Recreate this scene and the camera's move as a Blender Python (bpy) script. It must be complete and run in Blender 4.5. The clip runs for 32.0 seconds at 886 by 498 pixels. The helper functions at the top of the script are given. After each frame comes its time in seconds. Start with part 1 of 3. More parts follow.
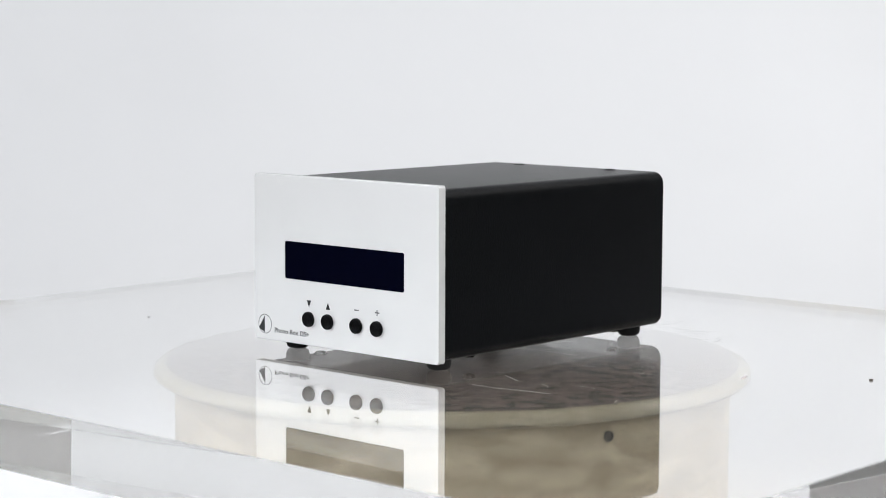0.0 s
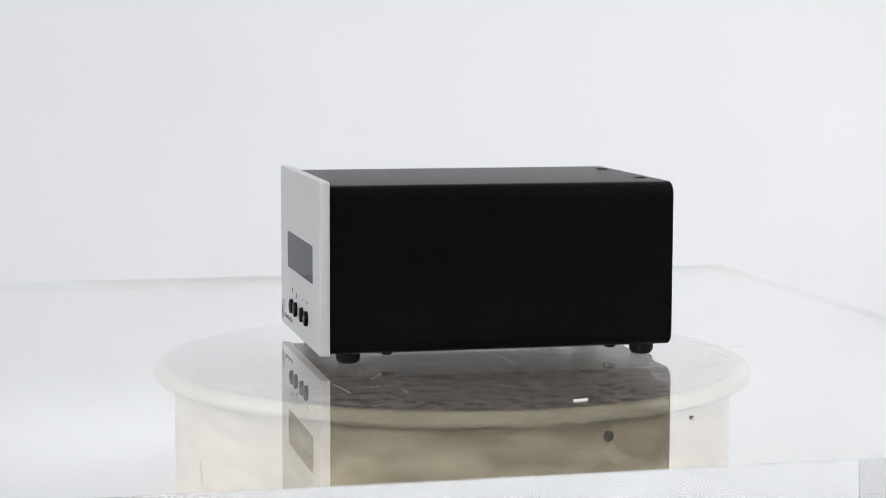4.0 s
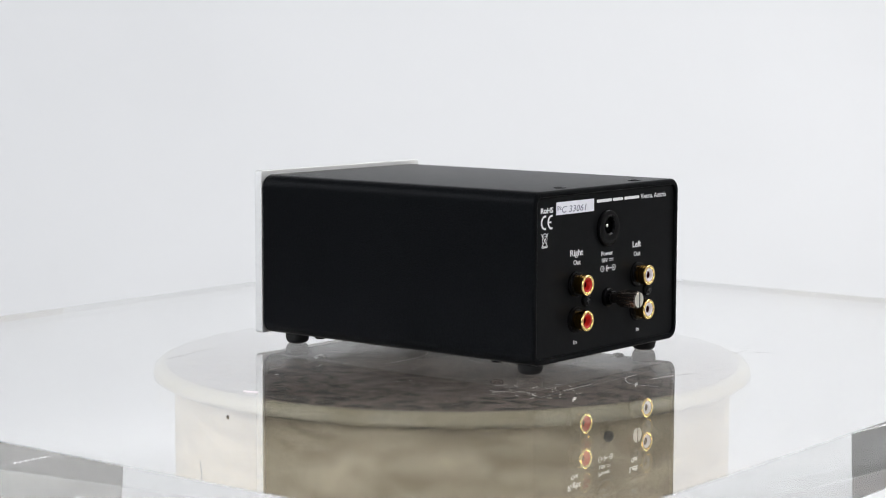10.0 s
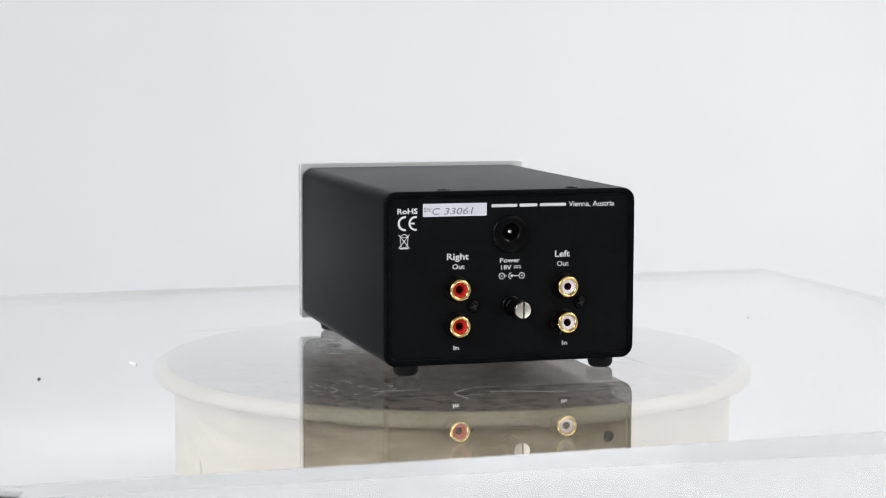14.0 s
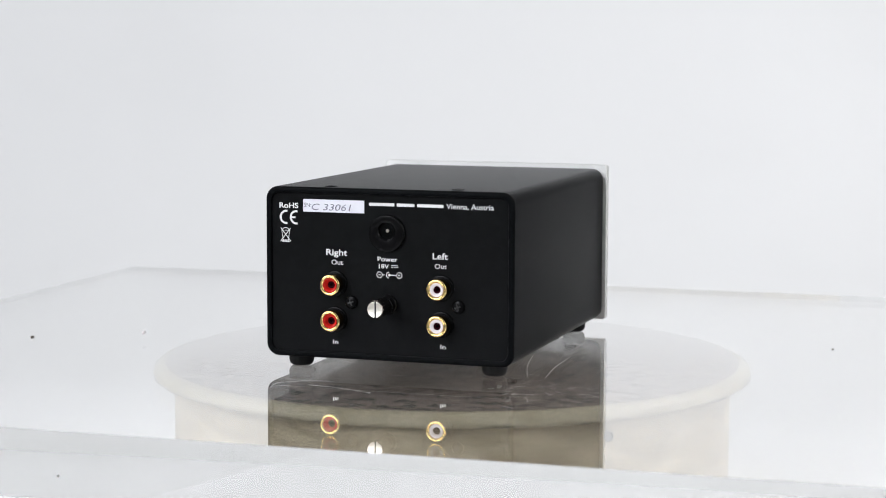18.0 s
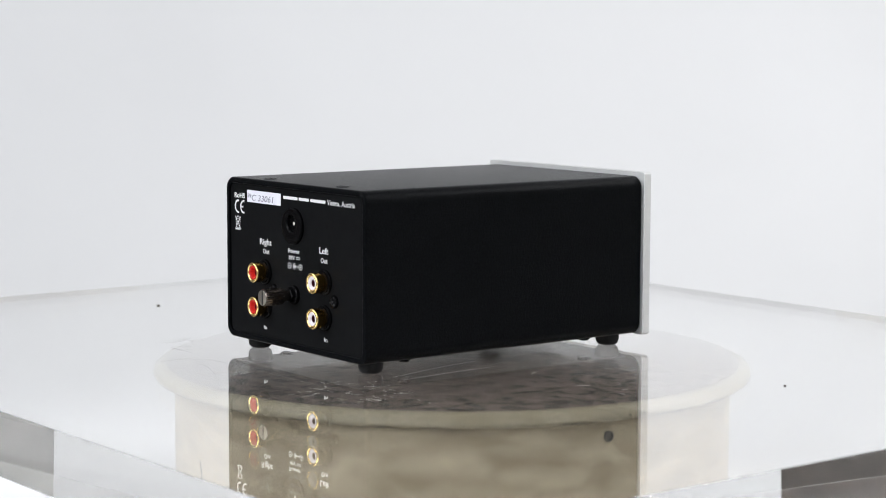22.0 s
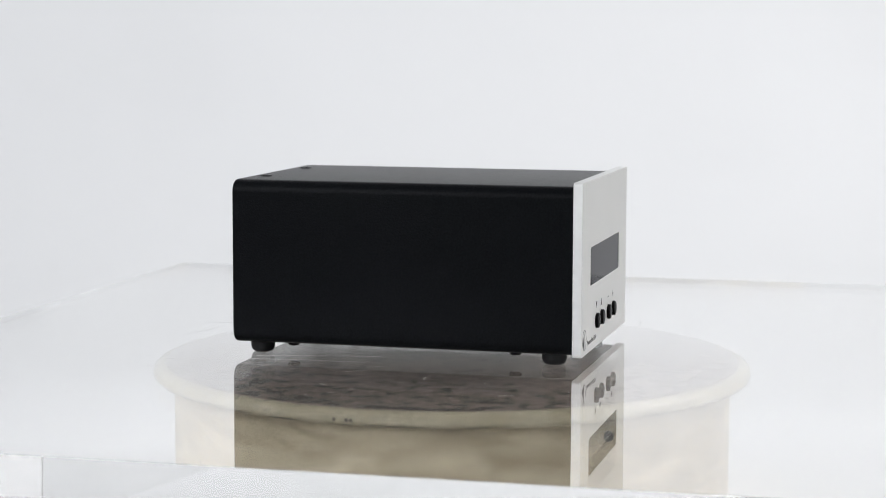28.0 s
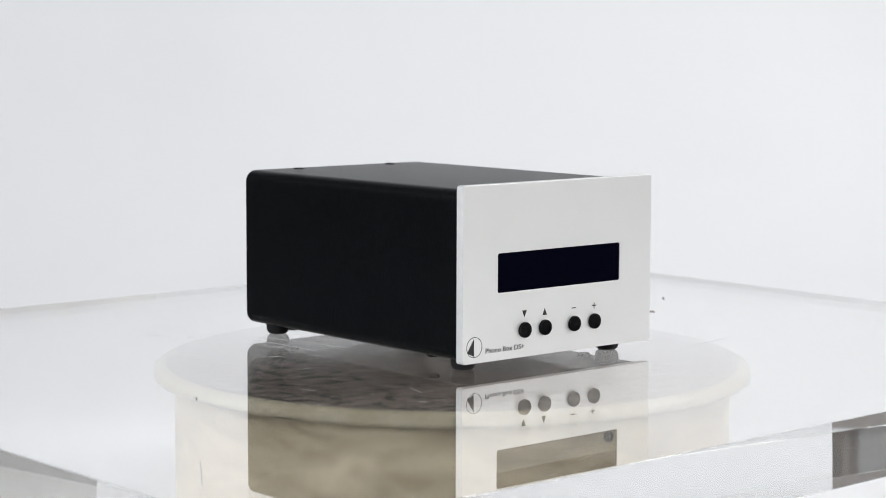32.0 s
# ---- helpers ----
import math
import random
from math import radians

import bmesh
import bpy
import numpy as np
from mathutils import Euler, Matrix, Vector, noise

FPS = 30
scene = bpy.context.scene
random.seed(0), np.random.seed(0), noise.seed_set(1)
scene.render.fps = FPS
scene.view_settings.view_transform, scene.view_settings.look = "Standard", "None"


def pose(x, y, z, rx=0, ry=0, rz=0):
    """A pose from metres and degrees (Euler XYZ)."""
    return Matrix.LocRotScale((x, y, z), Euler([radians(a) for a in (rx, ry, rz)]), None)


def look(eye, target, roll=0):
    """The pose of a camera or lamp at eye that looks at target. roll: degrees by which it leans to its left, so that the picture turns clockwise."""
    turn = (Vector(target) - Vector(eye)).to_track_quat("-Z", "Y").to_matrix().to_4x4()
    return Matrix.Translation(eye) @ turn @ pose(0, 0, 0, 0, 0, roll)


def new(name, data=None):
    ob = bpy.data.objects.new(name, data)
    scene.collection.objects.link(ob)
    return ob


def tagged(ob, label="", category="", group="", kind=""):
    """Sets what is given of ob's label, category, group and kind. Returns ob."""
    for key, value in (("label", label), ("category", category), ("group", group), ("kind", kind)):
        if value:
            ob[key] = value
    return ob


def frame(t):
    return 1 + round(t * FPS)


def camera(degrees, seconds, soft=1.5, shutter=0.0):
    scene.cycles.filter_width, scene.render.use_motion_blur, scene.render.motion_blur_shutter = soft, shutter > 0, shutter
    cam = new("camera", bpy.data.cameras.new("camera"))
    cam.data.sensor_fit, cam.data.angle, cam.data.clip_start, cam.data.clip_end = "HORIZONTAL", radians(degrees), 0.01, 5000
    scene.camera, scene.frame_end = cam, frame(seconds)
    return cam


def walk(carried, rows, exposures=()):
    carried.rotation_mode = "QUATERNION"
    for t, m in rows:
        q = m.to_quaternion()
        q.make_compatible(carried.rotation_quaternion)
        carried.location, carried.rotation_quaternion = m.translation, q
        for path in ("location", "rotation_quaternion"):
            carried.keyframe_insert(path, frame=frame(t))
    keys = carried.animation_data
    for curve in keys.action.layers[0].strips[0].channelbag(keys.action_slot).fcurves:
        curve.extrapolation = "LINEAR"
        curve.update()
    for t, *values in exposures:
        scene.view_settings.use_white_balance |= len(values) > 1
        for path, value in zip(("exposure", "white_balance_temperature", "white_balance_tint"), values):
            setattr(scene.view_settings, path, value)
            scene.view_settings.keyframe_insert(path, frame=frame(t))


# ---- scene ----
LENS = 25.07
EYE = (0.0, -0.8313, 0.1301)
AIM = (-0.00482, -0.8313 + 0.99419, 0.1301 - 0.10753)
cam = camera(LENS, 32.0, 0.95)
cam.data.dof.use_dof = True
cam.data.dof.focus_distance, cam.data.dof.aperture_fstop = 0.79, 18.0
walk(cam, [(0.0, look(EYE, AIM, 0.19)), (32.0, look(EYE, AIM, 0.19))])

# ---- light ----
scene.view_settings.exposure = -0.335
scene.cycles.max_bounces, scene.cycles.transmission_bounces, scene.cycles.glossy_bounces = 24, 24, 16
world = bpy.data.worlds.new("world")
scene.world = world
world.use_nodes = True
bg = world.node_tree.nodes["Background"]
bg.inputs[0].default_value = (0.75, 0.82, 1.0, 1)
bg.inputs[1].default_value = 0.1


def softbox(name, eye, target, w, h, power, colour):
    data = bpy.data.lights.new(name, "AREA")
    data.shape, data.size, data.size_y = "RECTANGLE", w, h
    data.energy, data.color = power, colour
    ob = new(name, data)
    ob.matrix_world = look(eye, target)
    return ob


COOL = (0.922, 0.944, 1.0)
softbox("softbox_front_left", (-1.00, -1.30, 0.80), (0.0, 0.0, 0.05), 0.80, 0.9, 19.0, COOL)
softbox("softbox_front_right", (1.22, -1.06, 0.70), (0.0, 0.0, 0.05), 0.80, 0.9, 6.7, (0.975, 0.965, 0.965))
softbox("softbox_side_left", (-1.52, -0.42, 0.90), (0.0, -0.05, 0.1), 1.4, 0.9, 18.6, (0.90, 0.938, 1.0))
softbox("softbox_side_right", (1.34, 0.50, 1.10), (0.0, 0.0, 0.1), 0.9, 0.7, 7.7, (1.0, 0.975, 0.93))
softbox("softbox_top", (0.78, 0.80, 1.12), (0.0, 0.05, 0.0), 0.4, 0.4, 2.6, COOL)
# fill lamps added only to even out and brighten the backdrop
softbox("backdrop_fill_left", (-0.95, 0.0, 0.95), (0.20, 1.1, 0.35), 0.3, 0.6, 1.2, COOL)
softbox("backdrop_fill_right", (0.95, 0.0, 0.95), (-0.45, 1.1, 0.35), 0.3, 0.6, 8.2, COOL)


# ---- materials ----
def material(name, base, rough=0.5, metal=0.0, vary=0.0, scale=40.0, bump=0.0, bump_scale=800.0,
             second=None, rough_vary=0.0, ior=1.5, stretch=(1, 1, 1), detail=5.0, sharp=(0.35, 0.7)):
    """A Principled surface whose colour, gloss and relief vary at two scales."""
    m = bpy.data.materials.new(name)
    m.use_nodes = True
    nt = m.node_tree
    b = nt.nodes["Principled BSDF"]
    b.inputs["Base Color"].default_value = (*base, 1)
    b.inputs["Roughness"].default_value = rough
    b.inputs["Metallic"].default_value = metal
    b.inputs["IOR"].default_value = ior
    tex = nt.nodes.new("ShaderNodeTexCoord")
    if vary or second:
        n = nt.nodes.new("ShaderNodeTexNoise")
        n.inputs["Scale"].default_value, n.inputs["Detail"].default_value = scale, detail
        n.inputs["Distortion"].default_value = 0.6
        mp = nt.nodes.new("ShaderNodeMapping")
        mp.inputs["Scale"].default_value = stretch
        nt.links.new(tex.outputs["Object"], mp.inputs["Vector"])
        nt.links.new(mp.outputs["Vector"], n.inputs["Vector"])
        mix = nt.nodes.new("ShaderNodeMix")
        mix.data_type = "RGBA"
        other = second or tuple(c * (1 - vary) for c in base)
        mix.inputs["A"].default_value, mix.inputs["B"].default_value = (*base, 1), (*other, 1)
        ramp = nt.nodes.new("ShaderNodeMapRange")
        ramp.inputs["From Min"].default_value, ramp.inputs["From Max"].default_value = sharp
        nt.links.new(n.outputs["Fac"], ramp.inputs["Value"])
        nt.links.new(ramp.outputs["Result"], mix.inputs["Factor"])
        nt.links.new(mix.outputs["Result"], b.inputs["Base Color"])
    if rough_vary:
        n2 = nt.nodes.new("ShaderNodeTexNoise")
        n2.inputs["Scale"].default_value, n2.inputs["Detail"].default_value = scale * 2.3, 6
        nt.links.new(tex.outputs["Object"], n2.inputs["Vector"])
        r2 = nt.nodes.new("ShaderNodeMapRange")
        r2.inputs["To Min"].default_value = max(0.02, rough - rough_vary)
        r2.inputs["To Max"].default_value = min(1.0, rough + rough_vary)
        nt.links.new(n2.outputs["Fac"], r2.inputs["Value"])
        nt.links.new(r2.outputs["Result"], b.inputs["Roughness"])
    if bump:
        n3 = nt.nodes.new("ShaderNodeTexNoise")
        n3.inputs["Scale"].default_value, n3.inputs["Detail"].default_value = bump_scale, 3
        nt.links.new(tex.outputs["Object"], n3.inputs["Vector"])
        bp = nt.nodes.new("ShaderNodeBump")
        bp.inputs["Strength"].default_value, bp.inputs["Distance"].default_value = bump, 0.0002
        nt.links.new(n3.outputs["Fac"], bp.inputs["Height"])
        nt.links.new(bp.outputs["Normal"], b.inputs["Normal"])
    return m


def clear_acrylic(name, coat, rough=0.0):
    m = bpy.data.materials.new(name)
    m.use_nodes = True
    b = m.node_tree.nodes["Principled BSDF"]
    b.inputs["Base Color"].default_value = (0.985, 0.99, 0.98, 1)
    b.inputs["Transmission Weight"].default_value = 1.0
    b.inputs["IOR"].default_value = 1.49
    b.inputs["Roughness"].default_value = rough
    b.inputs["Coat Weight"].default_value = coat
    b.inputs["Coat Roughness"].default_value = 0.0
    b.inputs["Coat IOR"].default_value = 1.5
    return m


def bounce_fabric():
    """Thin white fabric of the added bounce panel: part of the light goes through it."""
    m = bpy.data.materials.new("bounce_fabric")
    m.use_nodes = True
    nt = m.node_tree
    out = nt.nodes["Material Output"]
    nt.nodes.remove(nt.nodes["Principled BSDF"])
    tex = nt.nodes.new("ShaderNodeTexCoord")
    n = nt.nodes.new("ShaderNodeTexNoise")
    n.inputs["Scale"].default_value, n.inputs["Detail"].default_value = 7.0, 6.0
    ramp = nt.nodes.new("ShaderNodeMix")
    ramp.data_type = "RGBA"
    ramp.inputs["A"].default_value, ramp.inputs["B"].default_value = (0.95, 0.94, 0.92, 1), (0.84, 0.84, 0.83, 1)
    d, t, mix = (nt.nodes.new(k) for k in ("ShaderNodeBsdfDiffuse", "ShaderNodeBsdfTranslucent", "ShaderNodeMixShader"))
    mix.inputs[0].default_value = 0.6
    nt.links.new(tex.outputs["Object"], n.inputs["Vector"])
    nt.links.new(n.outputs["Fac"], ramp.inputs["Factor"])
    nt.links.new(ramp.outputs["Result"], d.inputs["Color"])
    nt.links.new(ramp.outputs["Result"], t.inputs["Color"])
    nt.links.new(d.outputs[0], mix.inputs[1])
    nt.links.new(t.outputs[0], mix.inputs[2])
    nt.links.new(mix.outputs[0], out.inputs["Surface"])
    return m


M_PAPER = material("white_paper", (0.77, 0.77, 0.77), 0.85, vary=0.03, scale=3.0, bump=0.1, bump_scale=400)
M_WALL = material("room_paint", (0.72, 0.72, 0.71), 0.8, vary=0.12, scale=1.5, bump=0.1, bump_scale=120)
M_DIM = material("dim_paint", (0.66, 0.66, 0.64), 0.8, vary=0.3, scale=1.2, bump=0.1, bump_scale=120)
M_PANEL = bounce_fabric()
M_TABLE = material("table_wood", (0.15, 0.118, 0.095), 0.45, second=(0.05, 0.038, 0.03), scale=14.0, stretch=(0.5, 2.5, 1), detail=8, rough_vary=0.1)
M_GREY_SHEET = material("grey_stand_in", (0.52, 0.52, 0.50), 0.9, second=(0.40, 0.40, 0.385), scale=20.0, detail=8, bump=0.4, bump_scale=700)
M_FLOOR = material("floor_vinyl", (0.2, 0.19, 0.18), 0.5, vary=0.25, scale=3.0, rough_vary=0.15)
M_ACRYLIC = clear_acrylic("clear_acrylic", 0.0)
M_POLISHED = clear_acrylic("polished_acrylic", 0.85)
M_SAWN = clear_acrylic("cut_acrylic_edge", 0.0, 0.0)
M_PLATTER = material("platter_plastic", (0.35, 0.295, 0.255), 0.055, ior=1.75, scale=150, second=(0.125, 0.102, 0.088), detail=12, sharp=(0.33, 0.70), rough_vary=0.035)
M_RIM = material("rim_plastic", (0.55, 0.495, 0.365), 0.05, second=(0.43, 0.375, 0.255), scale=60, sharp=(0.42, 0.72), rough_vary=0.02)
M_DRUM = material("base_plastic", (0.72, 0.615, 0.45), 0.38, second=(0.40, 0.335, 0.225), scale=36, stretch=(1, 1, 3.0), detail=11, sharp=(0.34, 0.68), rough_vary=0.1, bump=0.02, bump_scale=200)
M_CAP = material("dark_cap", (0.13, 0.125, 0.12), 0.4, vary=0.3, scale=600)
M_CASE = material("black_powder_coat", (0.0027, 0.0031, 0.0037), 0.30, ior=1.105, second=(0.0062, 0.0069, 0.0079), scale=1300, bump=0.7, bump_scale=1500, rough_vary=0.08)
M_CASE.node_tree.nodes["Principled BSDF"].inputs["Sheen Weight"].default_value = 0.03
M_CASE.node_tree.nodes["Principled BSDF"].inputs["Sheen Roughness"].default_value = 0.35
M_REAR = material("black_paint", (0.0085, 0.0090, 0.0096), 0.34, ior=1.13, vary=0.2, scale=300, bump=0.15, bump_scale=1800)
M_ALU = material("satin_aluminium", (0.91, 0.91, 0.895), 0.57, metal=1.0, vary=0.012, scale=40, bump=0.14, bump_scale=2600, rough_vary=0.02)
# edge copy of the panel's aluminium, darkened to hold back its lit glare
M_ALU_EDGE = material("dimmed_aluminium", (0.74, 0.74, 0.73), 0.68, metal=1.0, vary=0.05, scale=200, bump=0.2, bump_scale=2600)
M_GLASS = material("display_glass", (0.0010, 0.0014, 0.0070), 0.05, ior=1.085, vary=0.1, scale=60)
M_BUTTON = material("black_button", (0.003, 0.003, 0.0035), 0.25, ior=1.22, vary=0.2, scale=300, bump=0.1, bump_scale=2500)
M_RUBBER = material("black_rubber", (0.007, 0.007, 0.0075), 0.6, ior=1.3, vary=0.25, scale=250, bump=0.25, bump_scale=1500)
# one gold in two tones: barrel carries its dark reflections, lip its lamp light
M_GOLD_SHADED = material("gold_shaded", (0.60, 0.35, 0.085), 0.09, metal=1.0, vary=0.08, scale=250, rough_vary=0.06)
M_GOLD_LIT = material("gold_lit", (0.98, 0.72, 0.30), 0.16, metal=1.0, vary=0.06, scale=300)
# knob metal, with the grip's dark reflections put into its low base colour
M_NICKEL_SHADED = material("nickel", (0.30, 0.255, 0.225), 0.16, metal=1.0, vary=0.2, scale=300, rough_vary=0.04)
M_TURNED = material("turned_nickel", (0.95, 0.91, 0.82), 0.28, metal=1.0, vary=0.1, scale=400)
M_RED = material("red_plastic", (0.66, 0.018, 0.012), 0.35, ior=1.35, vary=0.1, scale=400)
M_WHITE = material("white_plastic", (0.92, 0.85, 0.86), 0.35, vary=0.05, scale=400)
M_BORE = material("dark_bore", (0.03, 0.003, 0.007), 0.5, ior=1.1, vary=0.3, scale=500)
M_BLACK = material("black_plastic", (0.004, 0.004, 0.0045), 0.25, ior=1.2, vary=0.2, scale=300, bump=0.1, bump_scale=900)
M_INK = material("black_ink", (0.012, 0.012, 0.013), 0.5, vary=0.2, scale=900)
M_PRINT = material("white_print", (0.93, 0.93, 0.93), 0.5, vary=0.08, scale=700)
M_STICKER = material("white_sticker", (0.90, 0.90, 0.97), 0.5, vary=0.05, scale=150)
M_PEN = material("blue_black_pen", (0.30, 0.30, 0.38), 0.6, vary=0.5, scale=800)
M_DIRT = material("brown_dust", (0.09, 0.07, 0.05), 0.9, vary=0.5, scale=2000)
M_GRIME = material("rim_grime", (0.10, 0.085, 0.06), 0.7, second=(0.2, 0.17, 0.12), scale=400)
M_SCRATCH = material("pale_scratch", (0.88, 0.87, 0.86), 0.5, vary=0.3, scale=300)
M_SCRATCH.node_tree.nodes["Principled BSDF"].inputs["Alpha"].default_value = 0.42


# ---- mesh helpers ----
def mesh_of(bm, name, mat, angle=32):
    bmesh.ops.recalc_face_normals(bm, faces=bm.faces[:])
    me = bpy.data.meshes.new(name)
    bm.to_mesh(me)
    bm.free()
    for p in me.polygons:
        p.use_smooth = True
    me.set_sharp_from_angle(angle=radians(angle))
    me.materials.append(mat)
    return me


def part(name, bm, mat, parent, label="", angle=32):
    ob = new(name, mesh_of(bm, name, mat, angle))
    ob.parent = parent
    if label:
        tagged(ob, label)
    return ob


def loft(bm, loops, cyclic=False, ends=False, m=None):
    """Join loops of equal length by quads."""
    rows = [[bm.verts.new((m @ Vector(p)) if m else p) for p in lp] for lp in loops]
    n = len(rows[0])
    pairs = list(zip(rows, rows[1:])) + ([(rows[-1], rows[0])] if cyclic else [])
    for a, b in pairs:
        for i in range(n):
            j = (i + 1) % n
            bm.faces.new((a[i], a[j], b[j], b[i]))
    if ends:
        bm.faces.new(rows[0])
        bm.faces.new(rows[-1])
    return rows


def rounded(cu, cv, w, h, r, seg=6):
    """Corner points of a rounded rectangle in the plane."""
    r = max(r, 1e-5)
    out = []
    for k, (sx, sy) in enumerate(((1, 1), (-1, 1), (-1, -1), (1, -1))):
        for i in range(seg + 1):
            a = math.pi / 2 * (k + i / seg)
            out.append((cu + sx * (w / 2 - r) + r * math.cos(a), cv + sy * (h / 2 - r) + r * math.sin(a)))
    return out


def lift(loop, w):
    return [(u, v, w) for u, v in loop]


def circle(cu, cv, r, n=32):
    return [(cu + r * math.cos(2 * math.pi * i / n), cv + r * math.sin(2 * math.pi * i / n)) for i in range(n)]


def lathe(bm, cu, cv, profile, n=32, m=None):
    """Turn (radius, height) pairs about an axis through (cu, cv)."""
    loft(bm, [lift(circle(cu, cv, max(r, 1e-5), n), w) for r, w in profile], ends=True, m=m)


def slab(bm, loop, w0, w1, chamfer=0.0, m=None):
    """A thin plate with the outline loop, chamfered on its upper edge."""
    cu = sum(p[0] for p in loop) / len(loop)
    cv = sum(p[1] for p in loop) / len(loop)
    if chamfer:
        size = max(max(abs(p[0] - cu), abs(p[1] - cv)) for p in loop)
        s = 1 - chamfer / size
        top = [(cu + (u - cu) * s, cv + (v - cv) * s) for u, v in loop]
        loft(bm, [lift(loop, w0), lift(loop, w1 - chamfer), lift(top, w1)], ends=True, m=m)
    else:
        loft(bm, [lift(loop, w0), lift(loop, w1)], ends=True, m=m)


def stroke(bm, pts, width, w0, w1, m=None, closed=False):
    """A flat raised line of the given width through points of the plane."""
    n = len(pts)
    left, right = [], []
    for i in range(n):
        a = Vector(pts[(i - 1) % n if closed else max(i - 1, 0)])
        b = Vector(pts[(i + 1) % n if closed else min(i + 1, n - 1)])
        d = (b - a).normalized()
        nrm = Vector((-d.y, d.x)) * width / 2
        left.append(Vector(pts[i]) + nrm)
        right.append(Vector(pts[i]) - nrm)
    rows = []
    for i in range(n):
        rows.append([bm.verts.new((m @ Vector((q.x, q.y, w))) if m else (q.x, q.y, w))
                     for q, w in ((left[i], w0), (left[i], w1), (right[i], w1), (right[i], w0))])
    for i in range(n if closed else n - 1):
        a, b = rows[i], rows[(i + 1) % n]
        for k in range(4):
            bm.faces.new((a[k], a[(k + 1) % 4], b[(k + 1) % 4], b[k]))
    if not closed:
        bm.faces.new(rows[0])
        bm.faces.new(rows[-1])


def lettering(name, body, u0, u1, base, cap, mat, parent, m, w=0.0, bold=0.0, slant=0.0, label=""):
    """Raised print of body between u0 and u1 on a baseline, with capitals cap high."""
    cu = bpy.data.curves.new(name, "FONT")
    cu.body, cu.size, cu.extrude, cu.offset, cu.shear = body, 1.0, 0.01, bold, slant
    cu.resolution_u = 3
    tmp = new("tmp_letters", cu)
    bpy.context.view_layer.update()
    me = bpy.data.meshes.new_from_object(tmp.evaluated_get(bpy.context.evaluated_depsgraph_get()))
    bpy.data.objects.remove(tmp)
    bpy.data.curves.remove(cu)
    co = np.empty(len(me.vertices) * 3)
    me.vertices.foreach_get("co", co)
    co = co.reshape(-1, 3)
    x0, x1 = co[:, 0].min(), co[:, 0].max()
    sx = (u1 - u0) / (x1 - x0)
    sy = cap / 0.73
    out = []
    for x, y, z in co:
        out.append(m @ Vector((u0 + (x - x0) * sx, base + y * sy, w + (0.00006 if z > 0 else 0.0))))
    me.vertices.foreach_set("co", [c for v in out for c in v])
    me.update()
    me.name = name
    me.materials.clear()
    me.materials.append(mat)
    ob = new(name, me)
    ob.parent = parent
    if label:
        tagged(ob, label)
    return ob


# ---- the room and the white sweep ----
TABLE = -0.086


def box_piece(name, lo, hi, mat, label, category):
    bm = bmesh.new()
    loop = [(lo[0], lo[1]), (hi[0], lo[1]), (hi[0], hi[1]), (lo[0], hi[1])]
    loft(bm, [lift(loop, lo[2]), lift(loop, hi[2])], ends=True)
    ob = new(name, mesh_of(bm, name, mat))
    return tagged(ob, label, category, kind="structure")


RX, RY0, RY1, RZ0, RZ1 = 2.4, -2.6, 2.2, -0.84, 2.0
box_piece("floor", (-RX, RY0, RZ0 - 0.1), (RX, RY1, RZ0), M_FLOOR, "dark grey vinyl studio floor", "floor")
box_piece("ceiling", (-RX, RY0, RZ1), (RX, RY1, RZ1 + 0.1), M_WALL, "pale painted studio ceiling", "ceiling")
box_piece("wall_north", (-RX - 0.1, RY1, RZ0 - 0.1), (RX + 0.1, RY1 + 0.1, RZ1 + 0.1), M_WALL, "pale painted studio wall", "wall")
box_piece("wall_south", (-RX - 0.1, RY0 - 0.1, RZ0 - 0.1), (RX + 0.1, RY0, RZ1 + 0.1), M_DIM, "dim grey painted studio wall", "wall")
box_piece("wall_west", (-RX - 0.1, RY0, RZ0 - 0.1), (-RX, RY1, RZ1 + 0.1), M_WALL, "pale painted studio wall", "wall")
box_piece("wall_east", (RX, RY0, RZ0 - 0.1), (RX + 0.1, RY1, RZ1 + 0.1), M_WALL, "pale painted studio wall", "wall")


def paper_sweep():
    bm = bmesh.new()
    line = [(-0.74, 0.0), (0.43, 0.0), (0.445, 0.0), (0.55, 0.0)]
    r = 0.55
    for i in range(1, 25):
        a = math.pi / 2 * i / 24
        line.append((0.55 + r * math.sin(a), r - r * math.cos(a)))
    line.append((1.1, 1.7))
    th = 0.003
    rows = []
    for k, (y, z) in enumerate(line):
        a = line[max(k - 1, 0)]
        b = line[min(k + 1, len(line) - 1)]
        d = Vector((b[0] - a[0], b[1] - a[1])).normalized()
        ny, nz = d.y * th, -d.x * th
        w = 0.29 if y < 0.44 else 0.52
        rows.append([(-w, y, z + TABLE), (w, y, z + TABLE), (w, y + ny, z + nz + TABLE), (-w, y + ny, z + nz + TABLE)])
    loft(bm, rows, ends=True)
    ob = new("backdrop", mesh_of(bm, "backdrop", M_PAPER))
    return tagged(ob, "seamless white paper sweep curving up behind the turntable", "backdrop", kind="structure")


paper_sweep()


